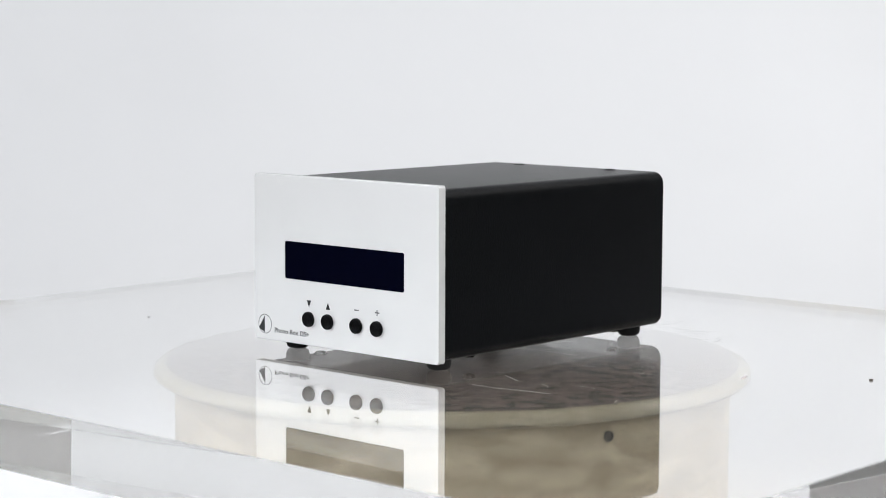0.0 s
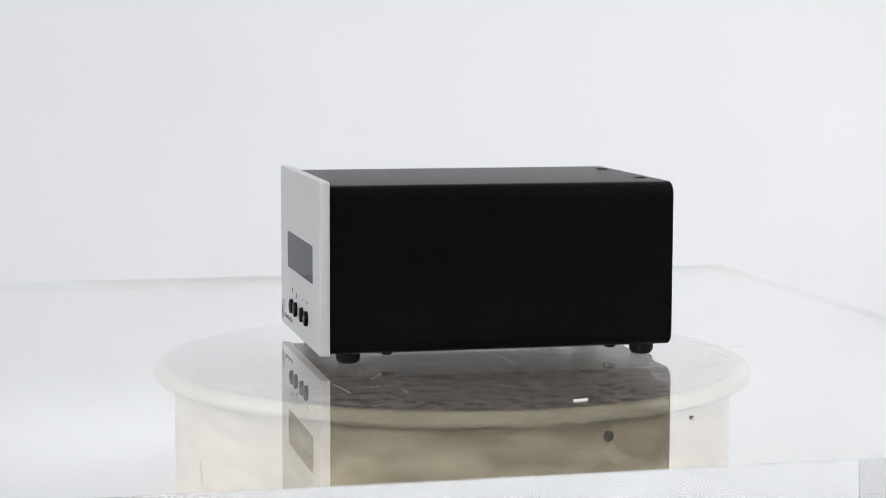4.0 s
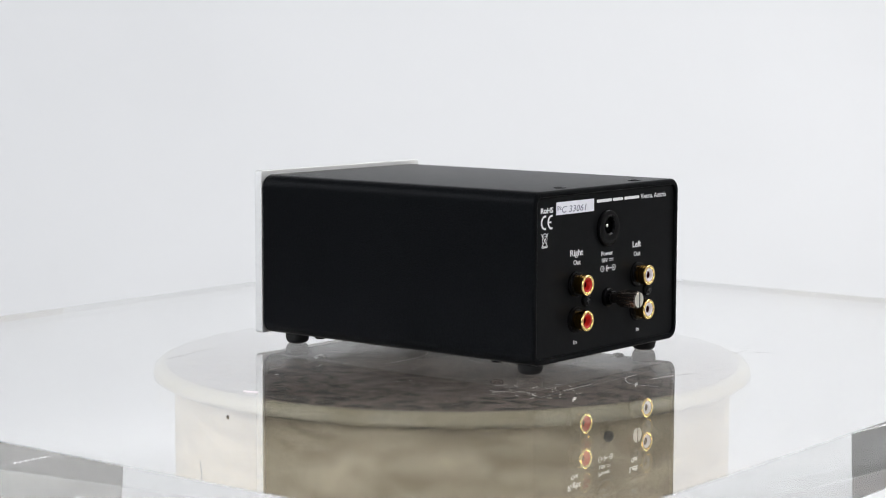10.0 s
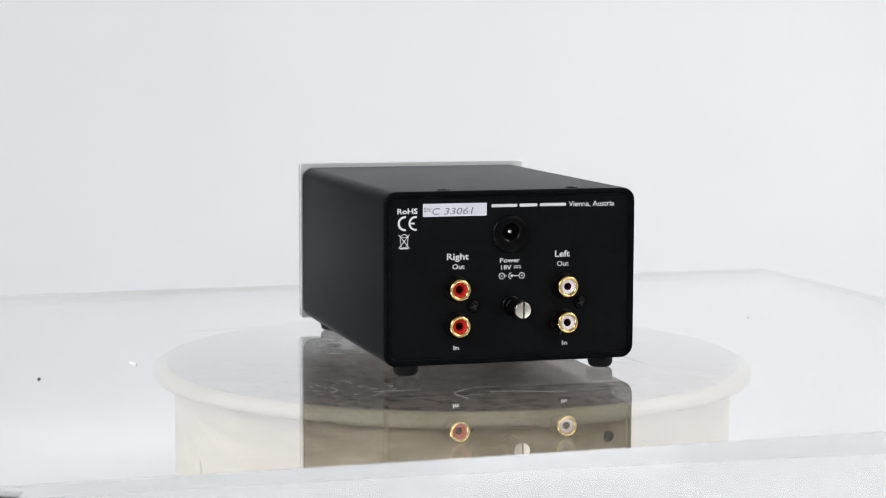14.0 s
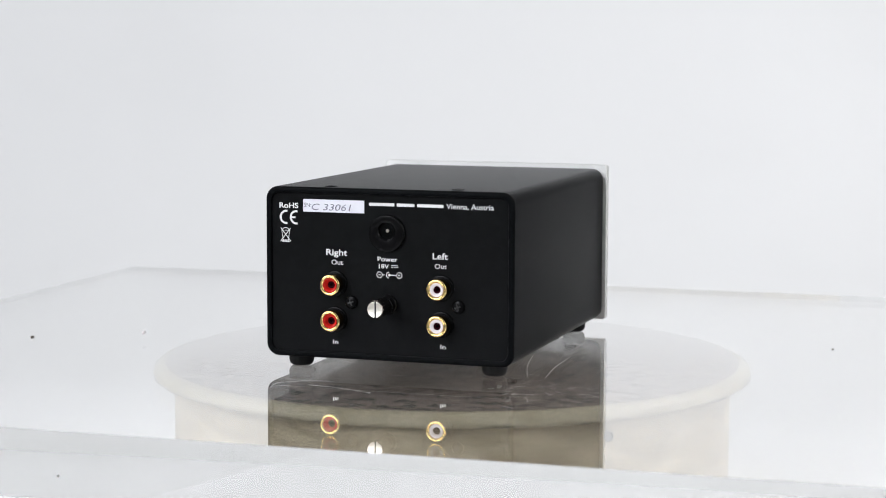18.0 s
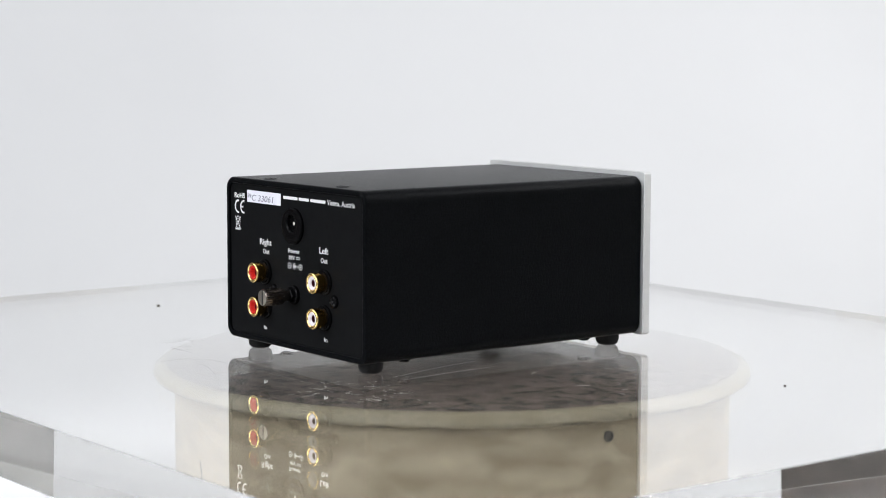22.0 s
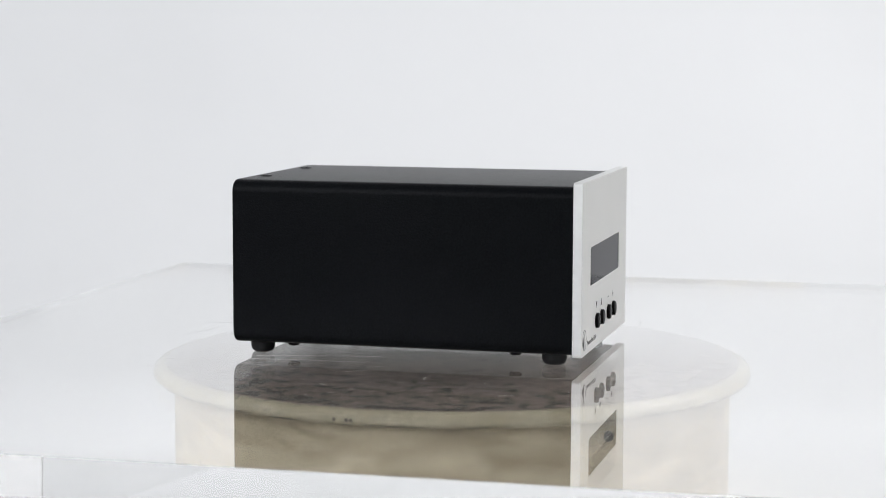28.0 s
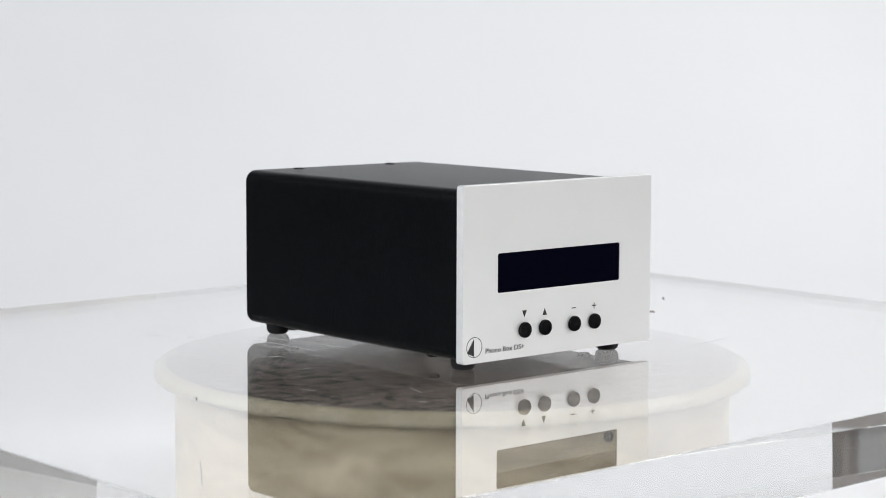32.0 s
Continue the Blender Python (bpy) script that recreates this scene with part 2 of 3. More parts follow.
# unseen reflector, added to brighten what the plate's corner refracts
def bounce_panel(name, x, y1):
    bm = bmesh.new()
    rows = []
    for k in range(9):
        y = -0.55 + (y1 + 0.55) * k / 8
        rows.append([bm.verts.new((x + 0.006 * math.sin(k * 1.9), y, z)) for z in (TABLE - 0.003, 0.15, 0.42)])
    for a, b in zip(rows, rows[1:]):
        for i in range(2):
            bm.faces.new((a[i], a[i + 1], b[i + 1], b[i]))
    ob = new(name, mesh_of(bm, name, M_PANEL))
    return tagged(ob, "low white fabric panel added out of view as a bounce for light", "panel", kind="structure")




bounce_panel("added_bounce_panel", 1.13, 1.16)


def work_table():
    t = new("table")
    t.location = (0, 0.2, RZ0)
    bm = bmesh.new()
    top = TABLE - 0.004 - RZ0
    slab(bm, rounded(0, -0.19, 2.4, 1.5, 0.02), top - 0.03, top, 0.003)
    part("tabletop", bm, M_TABLE, t, "dark brown streaked wooden tabletop")
    for sx in (-1.12, 1.12):
        for y in (-0.86, 0.48):
            bm = bmesh.new()
            slab(bm, rounded(sx, y, 0.06, 0.06, 0.006), 0.0, top - 0.03)
            part("leg", bm, M_DIM, t)
    return tagged(t, "dark brown wooden studio table under the white paper", "table")


work_table()


def cupboard_stand_in():
    """Unseen stand-in that darkens the plate's corner: a low cupboard with two doors beside the table, its front
    towards the table.
    """
    t = new("cupboard_stand_in")
    t.location = (-1.80, 0.66, RZ0)
    d, w, h = 0.36, 1.0, 1.40
    bm = bmesh.new()
    slab(bm, rounded(0, 0, d, w, 0.004, 2), 0.06, h - 0.03)
    part("body", bm, M_TABLE, t)
    bm = bmesh.new()
    slab(bm, rounded(0.01, 0, d + 0.05, w + 0.04, 0.006, 2), h - 0.03, h, 0.003)
    part("top_board", bm, M_TABLE, t)
    bm = bmesh.new()
    slab(bm, rounded(-0.01, 0, d - 0.06, w - 0.06, 0.004, 2), 0.0, 0.06)
    part("plinth", bm, M_TABLE, t)
    f = Matrix.Translation((d / 2, 0, 0)) @ Matrix.Rotation(math.pi / 2, 4, "Z") @ Matrix.Rotation(math.pi / 2, 4, "X")
    for side in (-1, 1):
        for v0, v1 in ((0.09, 0.98), (1.0, h - 0.05)):
            bm = bmesh.new()
            slab(bm, rounded(side * w / 4, (v0 + v1) / 2, w / 2 - 0.03, v1 - v0, 0.004, 2), 0.0, 0.018, 0.003, m=f)
            door = part("door", bm, M_TABLE, t)
            bm = bmesh.new()
            slab(bm, rounded(side * 0.05, (v0 + v1) / 2, 0.014, 0.10, 0.006, 3), 0.018, 0.034, 0.003, m=f)
            part("handle", bm, M_TURNED, door, "pale metal handle")
    return tagged(t, "dark brown cupboard added out of view to darken the plate's corner", "cupboard")


cupboard_stand_in()


def grey_stand_in():
    """Unseen thin sheet added beside the paper to grey the plate's corners, hemmed and a little wavy."""
    x0, x1, y0, y1, n = 0.294, 1.17, -0.70, 0.42, 14
    bm = bmesh.new()
    rows = []
    for i in range(n + 1):
        y = y0 + (y1 - y0) * i / n
        x = x1 + 0.01 * math.sin(i * 1.3)
        rows.append([(x0, y, 0.0), (x, y, 0.0), (x, y, 0.0015), (x0, y, 0.0015)])
    loft(bm, rows, ends=True)
    ob = new("added_grey_sheet", mesh_of(bm, "added_grey_sheet", M_GREY_SHEET))
    ob.location = (0, 0, TABLE - 0.004)
    return tagged(ob, "thin grey sheet added out of view to grey the plate's corners", "cloth")


grey_stand_in()

# ---- turntable, clear plate and box: turn together about the z axis ----
PLATE_T = 0.0233
GAP = 0.0022
PLATTER_TOP = -PLATE_T - GAP
RIM_H = 0.0059
DRUM_R = 0.1162
TURN_0, RATE = -42.07, -8.6516


def scratch_lines(bm, rng, count, reach, lengths, widths, z, m):
    """Fine curved scratches strewn over a round area."""
    for k in range(count):
        a, r = rng.uniform(0, 2 * math.pi), reach * math.sqrt(rng.random())
        x, y = r * math.cos(a), r * math.sin(a)
        d, bend, n = rng.uniform(0, 2 * math.pi), rng.uniform(-0.7, 0.7), 9
        ln = rng.choice(lengths) * rng.uniform(0.6, 1.4)
        pts = []
        for i in range(n):
            if math.hypot(x, y) < 0.1185 or reach > 0.12:
                pts.append((x, y))
            x += ln / n * math.cos(d)
            y += ln / n * math.sin(d)
            d += bend / n * 2 + rng.uniform(-0.05, 0.05)
        if len(pts) > 2:
            stroke(bm, pts, rng.uniform(*widths), z + 0.00001, z + 0.00003, m)


def display_turntable():
    t = new("display_turntable")
    t.location = (0, 0, TABLE)
    top = PLATTER_TOP - RIM_H - 0.0004 - TABLE
    bm = bmesh.new()
    lathe(bm, 0, 0, [(0.112, 0.0), (0.1163, 0.002), (DRUM_R, 0.01), (DRUM_R, top - 0.0006), (DRUM_R - 0.0006, top), (0.112, top), (0.02, top)], 128)
    part("base", bm, M_DRUM, t, "beige plastic drum")
    bm = bmesh.new()
    p = PLATTER_TOP - TABLE
    # the lip bulges outwards below the pad
    lip = [(0.1210 + 0.0040 * math.cos(radians(a)), -0.0034 + (0.0034 if a > 0 else RIM_H - 0.0034) * math.sin(radians(a))) for a in range(-80, 91, 10)]
    lathe(bm, 0, 0, [(0.03, -RIM_H - 0.0004), (DRUM_R, -RIM_H), (0.1208, -RIM_H)] + lip + [(0.1196, 0.00005)], 160)
    platter = part("platter", bm, M_RIM, t, "cream plastic rotating platter")
    platter.location = (0, 0, p)
    bm = bmesh.new()
    lathe(bm, 0, 0, [(0.1198, -0.0002), (0.1198, 0.0003), (0.050, 0.0003), (0.044, GAP), (0.01, GAP)], 128)
    part("platter_pad", bm, M_PLATTER, platter, "grey worn top pad")
    for a in (174.2, 176.4, 177.2):
        m = Matrix.Rotation(radians(a), 4, "Z") @ Matrix.Translation((0.1250, 0, -0.0034)) @ Matrix.Rotation(math.pi / 2, 4, "Y")
        bm = bmesh.new()
        lathe(bm, 0, 0, [(0.0007, -0.0002), (0.0007, 0.00005), (0.0003, 0.0001)], 10, m)
        part("rim_mark", bm, M_DIRT, platter, "small brown mark on the rim")
    bm = bmesh.new()
    rng = random.Random(11)
    ident = Matrix.Identity(4)
    scratch_lines(bm, rng, 260, 0.117, (0.0006, 0.001, 0.0015, 0.002, 0.003), (0.00006, 0.00014), 0.0003, ident)
    tagged(part("scratches", bm, M_SCRATCH, platter, "pale curved scratches on the pad"), kind="stuff")
    # grime along the lower edge of the lip
    bm = bmesh.new()
    for k in range(70):
        a, n = rng.uniform(0, 360), rng.randint(3, 9)
        r, z = 0.1240 + rng.uniform(-0.0006, 0.0003), -RIM_H + rng.uniform(0.0007, 0.0014)
        half = rng.uniform(0.00008, 0.00028)
        rows = []
        for i in range(n):
            c, h = radians(a + i * rng.uniform(0.5, 1.0)), half * (1 - abs(2 * i / (n - 1) - 1) * 0.8) * rng.uniform(0.6, 1.4)
            rows.append([bm.verts.new(((r + d) * math.cos(c), (r + d) * math.sin(c), z + e)) for d, e in ((0.0, -h), (0.0006, -h), (0.0006, h), (0.0, h))])
        for q0, q1 in zip(rows, rows[1:]):
            for i in range(4):
                bm.faces.new((q0[i], q0[(i + 1) % 4], q1[(i + 1) % 4], q1[i]))
        bm.faces.new(rows[0])
        bm.faces.new(rows[-1])
    tagged(part("rim_grime", bm, M_GRIME, platter, "dark streaks of grime under the lip"), kind="stuff")
    # round cap on the drum's side
    ang = math.atan2(-0.1004, 0.0582)
    m = Matrix.Translation((DRUM_R * math.cos(ang), DRUM_R * math.sin(ang), CAP_Z - TABLE)) @ Matrix.Rotation(ang, 4, "Z") @ Matrix.Rotation(math.pi / 2, 4, "Y")
    bm = bmesh.new()
    lathe(bm, 0, 0, [(0.0021, -0.002), (0.0021, 0.0005), (0.0017, 0.0009), (0.0014, 0.0009), (0.0013, 0.0003), (0.0005, 0.0002)], 28, m)
    part("screw_cap", bm, M_CAP, t, "dark round screw cap")
    # a dark hair clinging to the drum
    a = -math.acos(-0.0985 / DRUM_R)
    m = Matrix.Translation((DRUM_R * math.cos(a), DRUM_R * math.sin(a), -0.061 - TABLE)) @ Matrix.Rotation(a, 4, "Z") @ Matrix.Rotation(math.pi / 2, 4, "Y") @ Matrix.Rotation(radians(12), 4, "Z")
    bm = bmesh.new()
    stroke(bm, [(-0.0045, 0.0), (-0.0015, 0.0003), (0.002, 0.0001), (0.005, -0.0004)], 0.00022, 0.0, 0.0003, m)
    part("hair", bm, M_DIRT, t, "short dark hair")
    return tagged(t, "cream plastic display turntable under the clear plate", "turntable"), platter


CAP_Z = -0.0380
turntable, platter = display_turntable()


SCRATCHES = (
    ((0.0695, -0.0676), (0.0829, -0.067), (0.0943, -0.0643), (0.1055, -0.0630)),
    ((0.0665, -0.0437), (0.0787, -0.0502)),
    ((0.0178, -0.0059), (0.0215, 0.0040), (0.0345, 0.0115), (0.0569, 0.0119)),
    ((0.0310, 0.1225), (0.0330, 0.1134), (0.0300, 0.1080), (0.0230, 0.1030), (0.0140, 0.1020)),
    ((0.0200, 0.1120), (0.0085, 0.1136), (-0.0074, 0.1200)),
    ((0.0777, 0.0792), (0.0766, 0.0864)),
    ((0.0424, 0.1008), (0.0607, 0.1006)),
    ((-0.0593, 0.0690), (-0.0565, 0.0446), (-0.0558, 0.0222)),
    ((-0.0521, 0.0686), (-0.0451, 0.0432), (-0.0407, 0.0194)),
)


def smooth_line(pts, n=5):
    """More points along a line, on a curve through the given ones."""
    q = [Vector(pts[0]), *map(Vector, pts), Vector(pts[-1])]
    out = []
    for a, b, c, d in zip(q, q[1:], q[2:], q[3:]):
        for i in range(n):
            t = i / n
            out.append(0.5 * (2 * b + (c - a) * t + (2 * a - 5 * b + 4 * c - d) * t * t + (3 * b - a - 3 * c + d) * t ** 3))
    return [tuple(v) for v in out] + [tuple(pts[-1])]


def acrylic_plate():
    t = new("acrylic_plate")
    t.location = (0, 0, -PLATE_T)
    ang = Matrix.Rotation(radians(0.8), 4, "Z")
    bm = bmesh.new()
    b = 0.00005
    o = lambda k: rounded(0.0, 0.0035, 0.5015 - 2 * k, 0.4290 - 2 * k, 0.0003, 2)
    loft(bm, [lift(o(b), 0.0), lift(o(0), b), lift(o(0), PLATE_T - b), lift(o(b), PLATE_T)], ends=True, m=ang)
    plate = part("plate", bm, M_ACRYLIC, t, angle=8)
    plate.visible_shadow = False
    plate.data.materials.append(M_POLISHED)
    plate.data.materials.append(M_SAWN)
    for f in plate.data.polygons:
        f.material_index = 1 if f.normal.z > 0.9 else 0 if f.normal.z < -0.9 else 2
    # flecks of dirt lying on the top
    rng = random.Random(5)
    for x, y, s in ((0.1754, 0.0422, 0.0006), (-0.154, -0.0378, 0.0004)):
        bm = bmesh.new()
        loop = [(x + s * (0.5 + rng.random()) * math.cos(a), y + s * (0.3 + 0.8 * rng.random()) * math.sin(a)) for a in [k * math.pi / 5 for k in range(10)]]
        slab(bm, loop, PLATE_T, PLATE_T + 0.35 * s, 0.2 * s)
        stroke(bm, [(x - s, y - 0.3 * s), (x + 0.2 * s, y), (x + 0.6 * s, y + 1.6 * s)], 0.4 * s, PLATE_T + 0.3 * s, PLATE_T + 1.1 * s)
        part("dirt_fleck", bm, M_DIRT, t, "brown fleck of dirt")
    bm = bmesh.new()
    scratch_lines(bm, rng, 70, 0.15, (0.002, 0.003, 0.005, 0.009), (0.00004, 0.00012), PLATE_T, ang)
    for cx, cy, reach, count in ((0.066, 0.091, 0.017, 42), (-0.068, 0.098, 0.022, 56)):
        scratch_lines(bm, rng, count, reach, (0.001, 0.002, 0.003, 0.006), (0.00006, 0.00018), PLATE_T, Matrix.Translation((cx, cy, 0)))
    for line in SCRATCHES:
        stroke(bm, smooth_line(line), 0.00016, PLATE_T + 0.00003, PLATE_T + 0.00006)
    tagged(part("scratches", bm, M_SCRATCH, t, "fine pale scratches on the plate"), kind="stuff")
    bm = bmesh.new()
    stroke(bm, [(0.1352, 0.0176), (0.1360, 0.0168), (0.1364, 0.0158), (0.1368, 0.0136), (0.1372, 0.0122)], 0.0007, PLATE_T, PLATE_T + 0.0005)
    part("lint_fibre", bm, M_WHITE, t, "short white fibre of lint")
    return tagged(t, "thick clear acrylic plate lying on the turntable", "plate")


plate = acrylic_plate()

# ---- the box ----
OX, OY = 0.0001, -0.0649
W, PANEL_T = 0.103, 0.0038
BACK, REAR = 0.1445, 0.1435


def on_front(w=0.0):
    """Plane of the front panel: u to the right, v up, w outwards."""
    return Matrix(((1, 0, 0, OX), (0, 0, -1, OY - w), (0, 1, 0, 0), (0, 0, 0, 1)))


def on_back(w=0.0):
    """Plane of the rear panel, seen from behind: u to the right, v up, w outwards."""
    return Matrix(((-1, 0, 0, OX), (0, 0, 1, OY + REAR + w), (0, 1, 0, 0), (0, 0, 0, 1)))


def on_top(z):
    return Matrix.Translation((OX, OY, z))


def front_panel(box):
    f = on_front()
    cv, h = (0.0045 + 0.0729) / 2, 0.0684
    disp = lambda g: rounded(-0.0001, 0.0384, 0.0668 + g, 0.0154 + g, 0.0009 + g / 2)
    out = lambda k: rounded(0, cv, W - 2 * k, h - 2 * k, 0.0013 - k * 0.5)
    bm = bmesh.new()
    c = 0.00022
    loft(bm, [lift(disp(0), -PANEL_T), lift(disp(0), -0.0001), lift(disp(0.0002), 0), lift(out(c), 0), lift(out(c * 0.3), -c * 0.3), lift(out(0), -c), lift(out(0), -PANEL_T + c), lift(out(c), -PANEL_T)], cyclic=True, m=f)
    panel = part("front_panel", bm, M_ALU, box, "satin silver aluminium front plate", angle=12)
    panel.data.materials.append(M_ALU_EDGE)
    for p in panel.data.polygons:
        p.material_index = int(abs(p.normal.y) < 0.5)
    bm = bmesh.new()
    slab(bm, disp(-0.0001), -0.002, -0.00025, m=f)
    part("display_window", bm, M_GLASS, panel, "dark unlit glossy display window")
    for k, u in enumerate((-0.0194, -0.0085, 0.0076, 0.0189)):
        v = 0.0152
        bm = bmesh.new()
        lathe(bm, u, v, [(0.0031, -0.001), (0.0031, 0.0009), (0.0029, 0.00125), (0.0024, 0.0014), (0.001, 0.0015)], 36, f)
        part("button", bm, M_BUTTON, panel, "round black push button")
        bm = bmesh.new()
        z = 0.0215
        w0, w1 = 0.0, 0.00005
        if k < 2:
            s = -1 if k == 0 else 1
            slab(bm, [(u - 0.0012, z - s * 0.0014), (u + 0.0012, z - s * 0.0014), (u, z + s * 0.0014)], w0, w1, m=f)
        else:
            stroke(bm, [(u - 0.0012, z), (u + 0.0012, z)], 0.0004, w0, w1, f)
            if k == 3:
                stroke(bm, [(u, z - 0.0012), (u, z + 0.0012)], 0.0004, w0, w1 + 0.00001, f)
        part("button_mark", bm, M_INK, panel, "small printed black mark")
    cu, cv, r = -0.0455, 0.0108, 0.0040
    bm = bmesh.new()
    stroke(bm, circle(cu, cv, r - 0.0001, 48), 0.00024, 0.0, 0.00005, f, closed=True)
    slab(bm, [(cu - 0.0002, cv + r * 0.84), (cu - 0.0002, cv - r * 0.88), (cu - r * 0.93, cv - r * 0.48)], 0.0, 0.00006, m=f)
    part("emblem", bm, M_INK, panel, "round emblem with a black wedge")
    lettering("panel_print", "Phono Box DS+", -0.0397, -0.0194, 0.0079, 0.0020, M_INK, panel, f, 0.0, 0.010)
    return panel


def case(box):
    bm = bmesh.new()
    z0, z1, cw, th = 0.0047, 0.0711, 0.1006, 0.0024
    cz, ch = (z0 + z1) / 2, z1 - z0
    m = on_back() @ Matrix.Translation((0, 0, -REAR))
    o = lambda k, r: rounded(-0.0004, cz, cw - 2 * k, ch - 2 * k, r, 8)
    loft(bm, [lift(o(th, 0.0031), PANEL_T), lift(o(0.0003, 0.0047), PANEL_T), lift(o(0, 0.0050), PANEL_T + 0.0004), *[lift(o(0.0011 * (1 - math.cos(a)), 0.0050 - 0.0011 * (1 - math.cos(a))), BACK - 0.0011 * (1 - math.sin(a))) for a in (0.0, 0.3, 0.6, 0.9, 1.2, math.pi / 2)], lift(o(th - 0.0005, 0.0036), BACK), lift(o(th - 0.00015, 0.0033), BACK - 0.00015), lift(o(th, 0.0031), BACK - 0.0005)], cyclic=True, m=m)
    body = part("case", bm, M_CASE, box, "black powder-coated steel sleeve")
    # screw heads sunk into the top
    for u in (-0.0258, 0.0258):
        bm = bmesh.new()
        lathe(bm, u, 0.1383, [(0.0026, -0.0005), (0.0026, 0.0001), (0.0023, 0.00035), (0.0013, 0.0004), (0.0011, 0.0001), (0.0004, 0.0001)], 28, on_top(z1))
        part("top_screw", bm, M_BLACK, body, "black countersunk screw")
    # feet and screws beneath
    for u in (-0.0397, 0.0397):
        for y in (0.0130, 0.1350):
            bm = bmesh.new()
            lathe(bm, u, y, [(0.0027, 0.0), (0.0038, 0.0003), (0.0045, 0.0010), (0.0049, 0.0022), (0.0050, 0.0049)], 32, on_top(0))
            part("foot", bm, M_RUBBER, box, "round black rubber foot")
    for u in (-0.042, 0.042):
        for y in (0.0282, 0.1208):
            bm = bmesh.new()
            lathe(bm, u, y, [(0.0012, 0.0033), (0.0020, 0.0035), (0.0025, 0.0041), (0.0026, 0.0049)], 24, on_top(0))
            part("bottom_screw", bm, M_BLACK, box, "black pan-head screw")
    return body


def rca_socket(panel, u, v, colour, label):
    b = on_back()
    L = 0.0063
    ring = lambda pairs, n=36: [lift(circle(u, v, r, n), w) for r, w in pairs]
    bm = bmesh.new()
    lathe(bm, u, v, [(0.0051, 0.0), (0.0051, 0.0006), (0.0049, 0.0009), (0.0045, 0.0010), (0.0044, 0.0015), (0.0038, 0.0016)], 32, b)
    base = part("socket", bm, M_BLACK, panel, label)
    # slim neck, then a wider cap with a rounded lip
    bm = bmesh.new()
    cap = [(0.0036, 0.0010), (0.0036, 0.0030), (0.0038, 0.0032), (0.0041, 0.0035)]
    cap += [(0.0035 + 0.0006 * math.cos(radians(a)), L - 0.0006 + 0.0006 * math.sin(radians(a))) for a in range(0, 91, 15)]
    cap += [(0.0031, L - 0.0001), (0.0028, L - 0.0004), (0.0027, L - 0.0008), (0.0027, 0.0010)]
    loft(bm, ring(cap), cyclic=True, m=b)
    barrel = part("barrel", bm, M_GOLD_SHADED, base, "gold-plated barrel")
    barrel.data.materials.append(M_GOLD_LIT)
    for f in barrel.data.polygons:
        f.material_index = int((b.inverted() @ f.center).z > L - 0.0006)
    deep = 0.0012 if colour is M_RED else 0.0002
    bm = bmesh.new()
    loft(bm, ring(((0.00272, L - 0.003), (0.00272, L - 0.00045), (0.0026, L - 0.0003), (0.0021, L - 0.0003 - deep * 0.3), (0.0017, L - 0.0006 - deep), (0.00145, L - 0.0009 - deep), (0.00145, L - 0.0034)), 28), cyclic=True, m=b)
    part("insulator", bm, colour, base)
    bm = bmesh.new()
    lathe(bm, u, v, [(0.0015, L - 0.0040), (0.0015, L - 0.0010 - deep), (0.0008, L - 0.0012 - deep), (0.0005, L - 0.0036)], 24, b)
    part("bore", bm, M_BORE, base)


def rear_panel(box):
    b = on_back()
    bm = bmesh.new()
    slab(bm, rounded(-0.0004, 0.0379, 0.0965, 0.0623, 0.003), -0.0012, 0.0, 0.0001, m=b)
    panel = part("rear_panel", bm, M_REAR, box, "black painted rear panel with white print")
    for u, colour, label in ((-0.0222, M_RED, "gold socket with a red insulator"), (0.0209, M_WHITE, "gold socket with a white insulator")):
        for v in (0.0339, 0.0200):
            rca_socket(panel, u, v, colour, label)
    # power inlet
    bm = bmesh.new()
    u, v = -0.0008, 0.0541
    loft(bm, [lift(circle(u, v, 0.0073, 48), 0.0), lift(circle(u, v, 0.0073, 48), 0.0009), lift(circle(u, v, 0.0069, 48), 0.0014), lift(circle(u, v + 0.0002, 0.0052, 48), 0.0017), lift(circle(u, v + 0.0008, 0.0036, 48), 0.0014), lift(circle(u, v + 0.0010, 0.0032, 48), 0.0009), lift(circle(u, v + 0.0010, 0.0032, 48), -0.0004)], ends=True, m=b)
    inlet = part("power_inlet", bm, M_BLACK, panel, "round black rubber-edged power inlet")
    bm = bmesh.new()
    lathe(bm, u, v + 0.0010, [(0.0008, -0.0004), (0.0008, -0.0003), (0.0007, 0.0), (0.0004, 0.0002), (0.0002, 0.0002)], 20, b)
    part("centre_pin", bm, M_TURNED, inlet, "bright metal centre pin")
    # black cross-head screws
    for u in (-0.0154, 0.0278):
        v = 0.0270
        bm = bmesh.new()
        lathe(bm, u, v, [(0.0026, 0.0), (0.0026, 0.0005), (0.0023, 0.0011), (0.0016, 0.0014), (0.0005, 0.0015)], 28, b)
        s = part("rear_screw", bm, M_BLACK, panel, "black cross-head screw")
        bm = bmesh.new()
        stroke(bm, [(u - 0.0012, v - 0.0004), (u + 0.0012, v + 0.0004)], 0.0005, 0.0011, 0.00158, b)
        stroke(bm, [(u + 0.0004, v - 0.0012), (u - 0.0004, v + 0.0012)], 0.0005, 0.0011, 0.00159, b)
        part("cross_slot", bm, M_INK, s)
    ground_knob(panel)
    prints(panel)
    return panel


